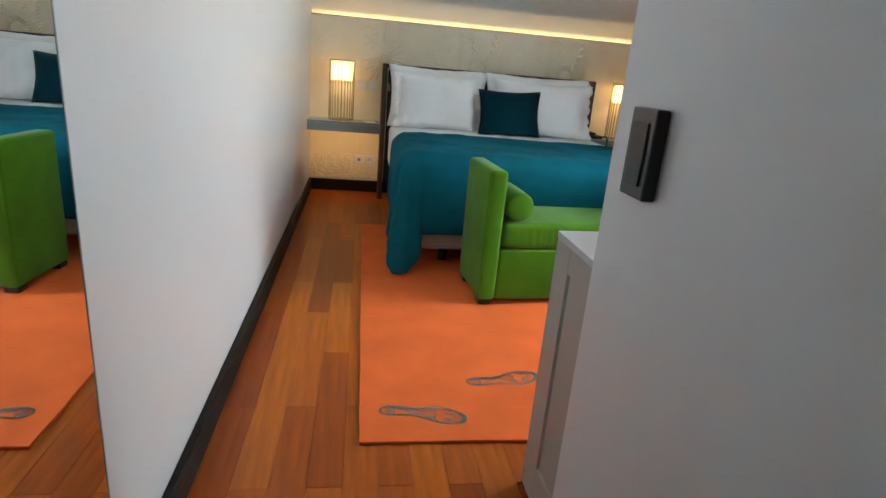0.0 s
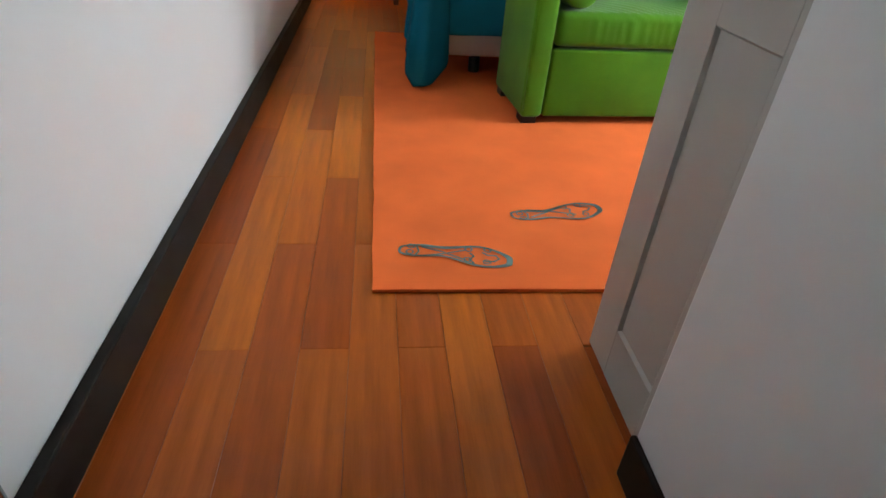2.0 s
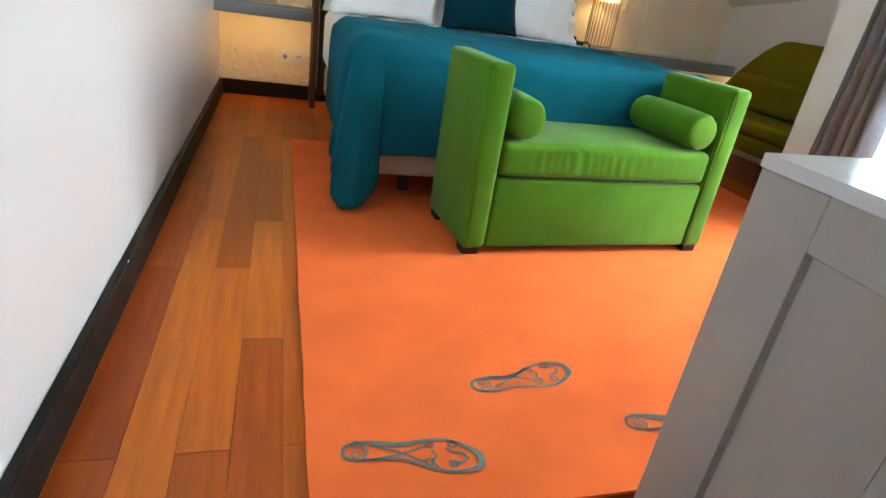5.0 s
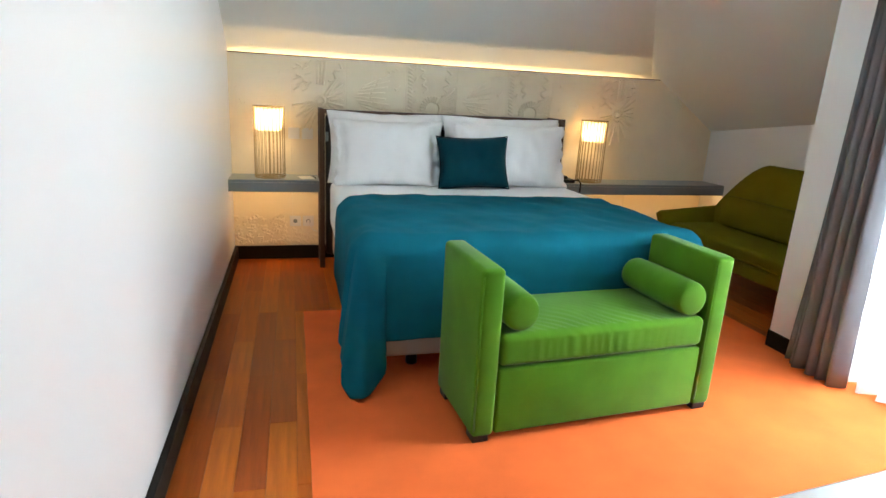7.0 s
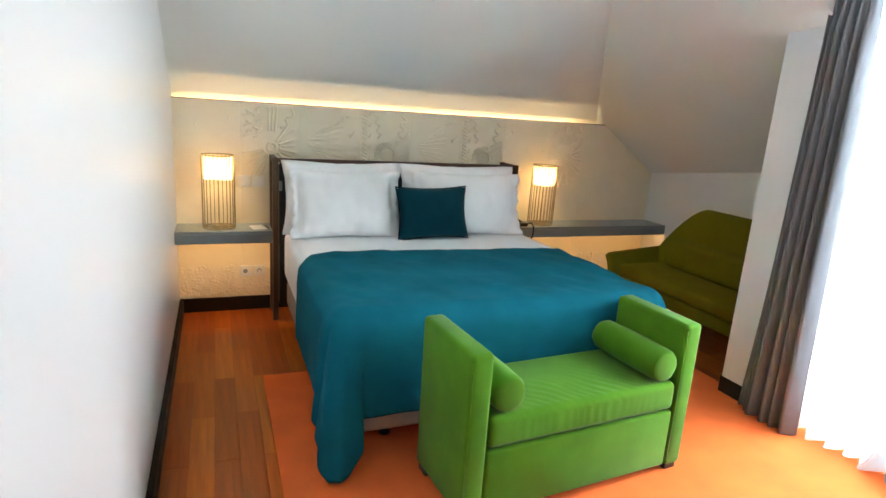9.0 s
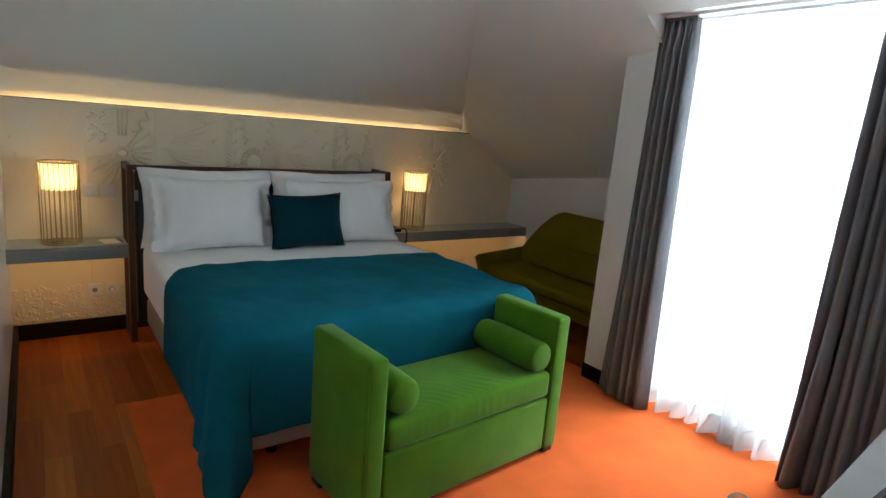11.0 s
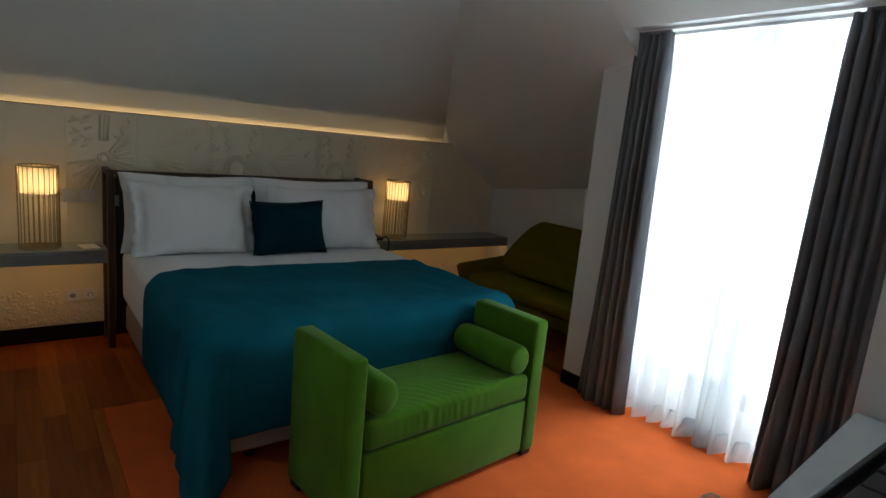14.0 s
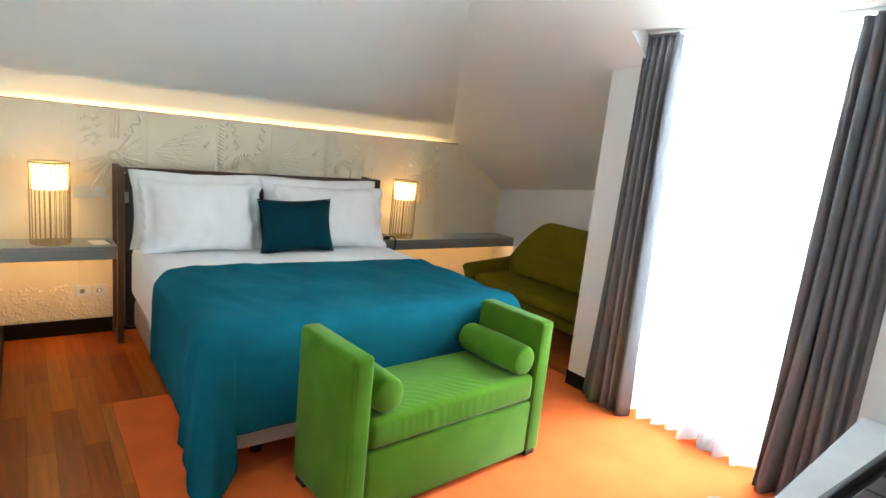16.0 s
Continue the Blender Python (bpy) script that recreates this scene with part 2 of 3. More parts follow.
wall_left = structure("wall_west", box(-0.15, 0, 1.3, 8.62, 0, 2.85), WALL, "smooth white painted long wall with satin sheen")
structure("wall_hall", box(HALL, 2.43, 1.3, END, 0, 2.85, bevel=0.004), WALL, "white painted wall beside the narrow passage")
structure("wall_entry", box(-0.15, 1.2, 1.2, 1.3, 0, 2.85), WALL, "white painted wall closing the passage")
structure("wall_corner", box(2.43, 4.6, 3.2, 4.03, 0, 2.85), WALL, "white painted wall beside the counter")
structure("wall_cheek", box(3.27, 4.6, 4.035, 4.2, 0, 2.6), WALL, "white painted cheek of the window bay")
structure("wall_pier", box(3.27, 4.6, 5.68, 5.95, 0, 2.384), WALL, "white painted narrow pier beside the window bay")
structure("wall_gore", prism([(3.055, 5.682, 2.384), (3.27, 5.682, 2.384), (3.27, 5.682, 2.216)], (0, 0.03, 0)), WALL, "white painted gore above the pier")
structure("wall_knee", box(4.35, 4.6, 5.95, 8.62, 0, 1.35), WALL, "low white wall under the sloping ceiling")
wall_back = structure("wall_north", box(-0.15, 4.6, 8.50, 8.62, 0, 2.85), WALL, "white painted wall behind the carved plaster panels")
structure("ceiling_flat", box(-0.15, 4.6, 1.2, 8.62, FLAT, 2.85), CEIL, "flat white ceiling")


def slope_point(x, y):
    return (x, y, slope_side(x, y))


structure("ceiling_slope_bed", prism([(0, 8.56, slope_bed(8.56)), (3.963, 8.56, slope_bed(8.56)), (2.37, 6.365, FLAT + 0.001), (0, 6.365, FLAT + 0.001)], (0, 0.05, 0.08)), CEIL, "white sloping ceiling above the bed")
structure("ceiling_slope_side", prism([slope_point(4.6, 8.56), slope_point(4.6, 5.68), slope_point(2.493, 5.68), (2.37, 6.365, slope_side(2.37, 6.365)), slope_point(3.963, 8.56)], (0.05, 0, 0.08)), CEIL, "white sloping ceiling over the sofa nook")
structure("ceiling_slope_bay", prism([slope_point(3.05, 4.2), slope_point(3.05, 5.68), slope_point(2.493, 5.68), slope_point(2.493, 4.2)], (0, 0, 0.04)), CEIL, "white sloping ceiling in front of the window bay")
structure("ceiling_slope_corner", prism([slope_point(4.5, 3.2), slope_point(4.5, 4.2), slope_point(2.493, 4.2), slope_point(2.493, 3.2)], (0, 0, 0.08)), CEIL, "white sloping ceiling beside the counter")
structure("ceiling_bay", box(3.05, 4.6, 4.1, 5.7, 2.388, 2.5), WALL, "flat white ceiling of the window bay")
structure("floor", box(-0.15, 4.6, 1.2, 8.62, -0.12, -0.004), GAP, "orange-brown hardwood plank floor")
structure("balcony_slab", box(4.601, 7, 3, 7, -0.3, -0.02), STONE, "grey stone balcony outside the window")
structure("ground", box(-60, 60, -60, 60, -6.2, -6), STONE, "grey ground far below outside")


def skirting(x0, x1, y0, y1):
    structure("baseboard", box(x0, x1, y0, y1, 0.0, 0.111, bevel=0.004), BASE, "dark brown wooden skirting board")


skirting(0.0005, 0.027, 1.3, 8.061)
skirting(0.0005, 4.35, 8.062, 8.079)
skirting(HALL - 0.013, HALL - 0.0005, 1.3, END)
skirting(3.256, 3.2695, 5.69, 5.952)
skirting(3.2697, 4.3, 5.9505, 5.963)

# mirror on the passage wall
mirror = thing("wall_mirror", "large frameless mirror fixed on the white passage wall", "mirror", (0, 2.5, 0.11))
part("mirror_glass", box(0.0015, 0.006, -0.95, 0.945, 0.0, 2.2), MIRROR, mirror)
part("mirror_edge", box(0.0012, 0.0068, 0.9455, 0.949, 0.0, 2.2), SHELF, mirror)

# wall panels of carved plaster
PANELS = [(0.002, 0.46, "plain"), (0.4606, 0.885, "rays"), (0.8856, 1.365, "lines"), (1.3656, 1.795, "zigzag"), (1.7956, 2.245, "lines"), (2.2456, 2.66, "zigzag"), (2.6606, 3.13, "plain"), (3.1306, 3.5, "rays"), (3.5006, 4.35, "plain")]


def add_ridge(bm, x0, z0, x1, z1, w, hgt):
    """A chiselled ridge on the wall's face from one point to another."""
    d = Vector((x1 - x0, 0, z1 - z0))
    if d.length < 0.01:
        return
    n = Vector((-d.z, 0, d.x)).normalized() * w * 0.75
    a, b = Vector((x0, BACK + 0.001, z0)), Vector((x1, BACK + 0.001, z1))
    out = Vector((0, -hgt * 3.7, 0))
    k = d.normalized() * w * 0.5
    v = [bm.verts.new(p) for p in (a - n, a + n, b + n, b - n, a + k - n * 0.4 + out, a + k + n * 0.4 + out, b - k + n * 0.4 + out, b - k - n * 0.4 + out)]
    for f in ((0, 3, 7, 4), (4, 7, 6, 5), (5, 6, 2, 1), (0, 4, 5, 1), (3, 2, 6, 7)):
        bm.faces.new([v[i] for i in f])


def carve(kind, x0, x1, rng):
    """Shallow chiselled figures: sunbursts, ladders and fans, and chips below the shelf."""
    bm = bmesh.new()
    lo, hi, w = x0 + 0.01, x1 - 0.01, x1 - x0
    cx, cz = x0 + 0.53 * w, 1.29 if kind == "rays" else 1.265

    def mark(xa, za, xb, zb, width=0.012, hgt=0.004):
        if lo < xa < hi and lo < xb < hi and 0.75 < za < 1.6 and 0.75 < zb < 1.6:
            add_ridge(bm, xa, za, xb, zb, width, hgt)

    def ray(a, r0, r1, width=0.013, hgt=0.0045):
        c, sn = math.cos(a), math.sin(a)
        while r1 > r0 + 0.02 and not (lo < cx + r1 * c < hi and cz + r1 * sn < 1.598):
            r1 -= 0.01
        mark(cx + r0 * c, cz + r0 * sn, cx + r1 * c, cz + r1 * sn, width, hgt)

    def ladder(xa, za, xb, zb, rungs, half):
        """Rungs set aslant between two ends."""
        dx, dz = (xb - xa) / rungs, (zb - za) / rungs
        k = math.hypot(dx, dz)
        nx, nz = -dz / k * half, dx / k * half
        for i in range(rungs):
            px, pz, q = xa + dx * i, za + dz * i, 1 if i % 2 else -1
            mark(px - nx * q, pz - nz * q, px + dx * 0.8 + nx * q, pz + dz * 0.8 + nz * q, 0.012, 0.0045)

    if kind == "rays":
        for off in (-0.022, 0.0, 0.022):
            mark(cx + off, cz + 0.12, cx + off * 1.4 + 0.01, 1.592, 0.011, 0.005)
        for k in range(9):
            ray(-1.35 + k * 0.29 + rng.uniform(-0.03, 0.03), 0.055 + 0.02 * (k % 2), rng.uniform(0.22, 0.27))
        for k in range(8):
            ray(3.35 + k * 0.2, 0.06, rng.uniform(0.15, 0.30), 0.011, 0.004)
        for k in range(12):
            a = k * math.pi / 6
            ray(a, 0.02, 0.045, 0.014, 0.004)
        ladder(cx + 0.08, cz + 0.14, hi - 0.02, 1.585, 4, 0.022)
        for row in range(6):
            z = 1.36 + row * 0.04
            for q in range(2):
                xa = lo + 0.01 + q * 0.07 + 0.02 * (row % 2)
                mark(xa, z, xa + 0.045, z + rng.choice((-0.022, 0.02, 0.028)), 0.011, 0.004)
    elif kind == "zigzag":
        for k in range(13):
            ray(-0.45 + k * 0.10 + rng.uniform(-0.02, 0.02), 0.055 + 0.02 * (k % 2), rng.uniform(0.2, 0.27))
        for k in range(9):
            ray(1.1 + k * 0.27, 0.05, 0.105, 0.014, 0.005)
        for k in range(10):
            ray(3.5 + k * 0.24, 0.06, rng.uniform(0.14, 0.24))
        ladder(cx - 0.06, cz + 0.13, cx - 0.10, 1.59, 6, 0.02)
        ladder(cx + 0.10, cz + 0.10, hi - 0.05, 1.585, 6, 0.026)
        for row in range(13):
            z = 1.22 + row * 0.029
            mark(lo + 0.008, z + 0.014, lo + 0.05, z - 0.008, 0.011, 0.005)
            if row % 3 == 0:
                mark(lo + 0.065, z, lo + 0.085, z + 0.03, 0.011, 0.004)
    elif kind == "lines":
        for k in range(9):
            za = 1.42 - 0.022 * k
            zb = za + 0.10 - 0.026 * k
            xa, xb = lo + 0.05 + 0.02 * abs(k - 4), hi - 0.10 - rng.uniform(0, 0.06)
            for q in range(2):
                f0, f1 = q / 2, (q + 0.9) / 2
                mark(xa + (xb - xa) * f0, za + (zb - za) * f0, xa + (xb - xa) * f1, za + (zb - za) * f1, 0.008, 0.0022)
        mark(hi - 0.07, 1.39, hi - 0.03, 1.44, 0.009, 0.004)
        mark(hi - 0.06, 1.385, hi - 0.075, 1.415, 0.009, 0.004)
        for k in range(3):
            mark(hi - 0.14 + 0.035 * k, 1.545 + 0.008 * k, hi - 0.115 + 0.035 * k, 1.53 + 0.012 * k, 0.008, 0.003)
    else:
        for k in range(6):
            xa, za = rng.uniform(lo, hi), rng.uniform(1.2, 1.55)
            mark(xa, za, xa + rng.uniform(-0.02, 0.02), za + rng.uniform(0.015, 0.04), 0.007, 0.002)
    # chipped texture below the shelf
    for k in range(int(330 * w)):
        xa, za, a = rng.uniform(lo, hi), 0.12 + 0.24 * rng.random() ** 1.6, rng.uniform(0, 3.14)
        r = rng.uniform(0.02, 0.05)
        if 0.40 < xa < 0.66 and za > 0.25:
            continue
        add_ridge(bm, xa, za, xa + r * math.cos(a), za + r * math.sin(a) * 0.7, rng.uniform(0.010, 0.020), rng.uniform(0.001, 0.0022))
    return bm


rng = random.Random(4)
for x0, x1, kind in PANELS:
    p = part("panel", box(x0, x1, BACK, 8.105, 0.0, 1.612, bevel=0.002, seg=1), PLASTER, wall_back)
    part("relief", carve(kind, x0, x1, rng), PLASTER, p)
part("panel_cap", box(0.002, 4.35, 8.079, 8.106, 1.6125, 1.618), BASE, wall_back)

# ---- window bay ----
window = tagged(new("window_1"), "tall white French window behind sheer curtains", "window", "", "structure")
window.matrix_world = pose(3.62, 4.94, 0)
for y0, y1 in ((-0.735, 0.0), (0.0, 0.735)):
    leaf = part("window_frame", box(0, 0.06, y0 + 0.002, y1 - 0.002, 0.02, 0.17, bevel=0.004), FRAME, window)
    part("stile", box(0, 0.06, y0 + 0.002, y0 + 0.05, 0.172, 2.30, bevel=0.004), FRAME, leaf)
    part("stile", box(0, 0.06, y1 - 0.05, y1 - 0.002, 0.172, 2.30, bevel=0.004), FRAME, leaf)
    part("top_rail", box(0, 0.06, y0 + 0.002, y1 - 0.002, 2.302, 2.38, bevel=0.004), FRAME, leaf)
    pane = part("pane", box(0.027, 0.033, y0 + 0.051, y1 - 0.051, 0.172, 2.30), GLASS, leaf)
    pane.visible_shadow = False
part("threshold", box(-0.05, 0.1, -0.735, 0.735, 0.0, 0.018), FRAME, window)


def drape(y0, y1, x, z0, z1, folds, depth, seed, gather=0.0, n=90, lean=0.0):
    """A hanging cloth with folds that wander and open towards the floor."""
    r = random.Random(seed)
    ph, amp = r.uniform(0, 6), [r.uniform(0.45, 1.5) for _ in range(40)]

    def f(u, v):
        z = z0 + (z1 - z0) * v
        top = max(0.0, (v - 0.93) / 0.07)
        narrow = 1 - gather * (1 - (1 - v) ** 1.5) * 0.6
        mid = (y0 + y1) / 2
        wander = 0.03 * noise.noise((u * 4 + seed, v * 1.6, 1.3))
        a = u * folds * 2 * math.pi + ph + 3.4 * noise.noise((u * 2.3 + seed, v * 0.7, 7.7))
        k = amp[int(u * folds) % 40]
        d = depth * k * (0.75 + 0.35 * (1 - v)) * (1 - 0.6 * top)
        shape = math.sin(a) + 0.35 * math.sin(2 * a + 1 + v) + 0.12 * math.sin(3.3 * a)
        fine = 0.006 * top * math.sin(u * folds * 3 * 2 * math.pi)
        return (x + d * shape + fine - lean * (1 - v), mid + ((u - 0.5) * (y1 - y0)) * narrow + wander * (1 - v) + 0.35 * d * math.cos(a), z + 0.006 * math.sin(a) * (1 - v))

    return sheet(n, 24, f)


def curtain(y0, y1, folds, seed, label, gather):
    c = thing("curtain", label, "curtain", group="window curtains")
    ob = part("cloth", drape(y0, y1, 3.225, 0.012, 2.36, folds, 0.036, seed, gather=gather), CURTAIN, c, smooth=True)
    thicken(ob, 0.004)
    part("heading_tape", box(3.215, 3.235, (y0 + y1) / 2 - (y1 - y0) * 0.3, (y0 + y1) / 2 + (y1 - y0) * 0.3, 2.355, 2.378), CURTAIN, c)
    return c


curtain(5.40, 5.76, 5.5, 3, "heavy grey curtain drawn aside at the window pier", 0.55)
curtain(4.17, 4.60, 6.5, 8, "heavy grey curtain drawn aside near the counter", 0.3)
for y0, y1, s in ((4.20, 5.06, 21), (4.86, 5.67, 33)):
    c = thing("sheer_curtain", "white translucent voile curtain hanging closed over the window", "curtain", group="sheer curtains")
    part("voile", drape(y0, y1, 3.37, 0.02, 2.365, 6.5, 0.045, s, n=190), SHEER, c, smooth=True)
    part("hem", drape(y0, y1, 3.365, 0.018, 0.14, 6.5, 0.045, s, n=190), SHEER, c, smooth=True)
rail = thing("curtain_rail", "white double curtain rail under the bay ceiling", "curtain rail")
for x in (3.225, 3.37):
    part("track", box(x - 0.012, x + 0.012, 4.21, 5.67, 2.372, 2.3875), FRAME, rail)

# ---- rug ----
rug = thing("rug", "large orange wool rug with printed boot soles, under the bed", "rug")


def rug_top(u, v):
    x, y = 0.519 + (3.36 - 0.519) * u, 4.08 + (6.826 - 4.08) * v
    wob = 0.004 * noise.noise((x * 6, y * 6, 0))
    return (x + (wob if u in (0, 1) else 0), y + (wob if v in (0, 1) else 0), 0.012)


pile = part("wool_surface", sheet(90, 90, rug_top), RUG, rug)
thicken(pile, 0.010, -1)


def sole_print(at, turn, flip=1):
    """The outline of a studded boot sole: rim, waist lines, stud rings and a dark toe."""
    L = 0.315
    bm = bmesh.new()

    def half(s):
        k = s / L
        return 0.034 + 0.018 * math.exp(-((k - 0.78) / 0.2) ** 2) - 0.013 * math.exp(-((k - 0.38) / 0.16) ** 2)

    def flat(pts, w, closed=False):
        n = len(pts)
        prev = first = None
        for i, p in enumerate(pts):
            a = pts[(i - 1) % n] if closed or i else p
            b = pts[(i + 1) % n] if closed or i < n - 1 else p
            d = Vector((b[0] - a[0], b[1] - a[1])).normalized()
            ww = w(i / n) if callable(w) else w
            e = (bm.verts.new((p[0] - d.y * ww / 2, p[1] + d.x * ww / 2, 0)), bm.verts.new((p[0] + d.y * ww / 2, p[1] - d.x * ww / 2, 0)))
            if prev:
                bm.faces.new((prev[0], prev[1], e[1], e[0]))
            prev, first = e, first or e
        if closed:
            bm.faces.new((prev[0], prev[1], first[1], first[0]))

    rim = []
    for i in range(64):
        a = 2 * math.pi * i / 64
        s = L / 2 + L / 2 * math.cos(a)
        y = math.sin(a)
        rim.append((s, (abs(y) ** 0.55) * (1 if y > 0 else -1) * half(s) + flip * 0.012 * math.sin(s / L * 3.14)))
    flat(rim, lambda f: 0.008 + 0.010 * math.exp(-((min(f, 1 - f)) / 0.09) ** 2) + 0.006 * math.exp(-((f - 0.3) / 0.08) ** 2), True)
    for s, y in ((0.03, 0.016), (0.03, -0.014), (0.195, 0.03), (0.195, -0.022), (0.25, 0.036), (0.25, -0.024)):
        flat([(s + 0.010 * math.cos(k * 0.5236), y + flip * 0.008 + 0.010 * math.sin(k * 0.5236)) for k in range(12)], 0.005, True)
    flat([(0.045, 0.03), (0.055, 0.0), (0.045, -0.026)], 0.006)
    flat([(0.06, -0.02), (0.12, 0.0), (0.19, 0.034)], 0.006)
    flat([(0.06, 0.026), (0.12, 0.012), (0.19, -0.018)], 0.006)
    flat([(0.20, 0.02), (0.212, 0.006), (0.20, -0.014), (0.215, -0.03)], 0.007)
    flat([(0.235, 0.03), (0.25, 0.018), (0.275, 0.02), (0.285, 0.006), (0.27, -0.01), (0.245, -0.016)], 0.007)
    ob = part("boot_print", bm, PRINT, rug, "grey-blue printed boot sole outline")
    ob.matrix_basis = pose(at[0], at[1], 0.0148, 0, 0, turn)


sole_print((0.595, 4.263), -10.5)
sole_print((0.962, 4.462), 11, -1)
sole_print((1.335, 4.288), -10.5)
sole_print((2.60, 4.555), 11, -1)

# ---- bed ----
bed = thing("bed", "wide double bed with upholstered base, made up in white", "bed")
X0, X1, FOOT, HEAD, TOP = 0.738, 2.60, 5.83, 7.74, 0.725
part("bed_base", box(X0 + 0.02, X1 - 0.02, FOOT + 0.015, HEAD, 0.135, 0.335, bevel=0.03, seg=3), BEIGE, bed, "beige fabric box base", True)
for x in (X0 + 0.32, 1.67, X1 - 0.32):
    for y in (FOOT + 0.20, HEAD - 0.15):
        part("leg", tube((x, y, 0.014), (x, y, 0.14), 0.03, n=14), BLACK, bed)


def mattress_mesh():
    bm = bmesh.new()
    add_box(bm, X0, X1, FOOT + 0.005, HEAD + 0.02, 0.34, TOP, bevel=0.07, seg=5)
    bmesh.ops.subdivide_edges(bm, edges=[e for e in bm.edges if e.calc_length() > 0.3], cuts=14, use_grid_fill=True)
    for v in bm.verts:
        v.co.z += 0.008 * noise.noise(v.co * 3) if v.co.z > 0.5 else 0
    return bm


part("mattress", mattress_mesh(), LINEN, bed, "white sheeted mattress", True)

headboard = thing("headboard", "black leather headboard in a dark walnut frame, standing behind the bed", "headboard")
for x in (0.664, 2.628):
    part("post", box(x, x + 0.04, 7.775, 7.815, 0.0, 1.238, bevel=0.004), WALNUT, headboard)
    part("rear_post", box(x, x + 0.04, 8.02, 8.055, 0.0, 1.238, bevel=0.004), WALNUT, headboard)
    part("side_rail", box(x + 0.002, x + 0.038, 7.816, 8.019, 1.2, 1.236, bevel=0.003), WALNUT, headboard)
    part("foot_rail", box(x + 0.002, x + 0.038, 7.816, 8.019, 0.02, 0.05, bevel=0.003), BLACK, headboard)
part("top_rail", box(0.705, 2.627, 7.777, 7.813, 1.205, 1.237, bevel=0.004), WALNUT, headboard)
part("cushion", box(0.712, 2.62, 7.79, 7.90, 0.1, 1.2, bevel=0.03, seg=3), LEATHER, headboard, "black leather padding", True)
part("bracket", box(0.708, 0.73, 7.765, 7.789, 1.0, 1.07, bevel=0.003), SHELF, headboard)

# blanket over the foot of the bed
bx0, bx1, by0 = X0 - 0.004, X1 + 0.004, FOOT - 0.005
BLEN = 1.12


def corner_fold(q):
    """Where the hem runs round a corner of the bed: out from the side, out from the front, height.
    q goes from the side (below 0) to the front (above 0)."""
    def lobe(at, wide):
        return max(0.0, 1 - abs(q - at) / (wide * 1.55)) ** 1.15

    turn = 0.5 + 0.5 * math.tanh(q / 0.04)
    side = 0.006 + 0.045 * lobe(-0.10, 0.05) + 0.05 * lobe(0.045, 0.04) - 0.05 * lobe(-0.03, 0.025)
    face = 0.02 + 0.125 * lobe(0.06, 0.055) + 0.05 * lobe(-0.08, 0.04)
    along = 0.03 * lobe(0.105, 0.03) - 0.055 * lobe(0.165, 0.03)
    tail = min(1.0, max(0.0, (0.092 - abs(q - 0.058)) / 0.075))
    z = 0.255 - 0.06 * lobe(-0.08, 0.05) - (0.225 + 0.01 * math.sin(q * 60)) * tail
    return side * (1 - turn) + 0.075 * lobe(0.025, 0.05), face, along, z + 0.03 * max(0.0, q - 0.2)


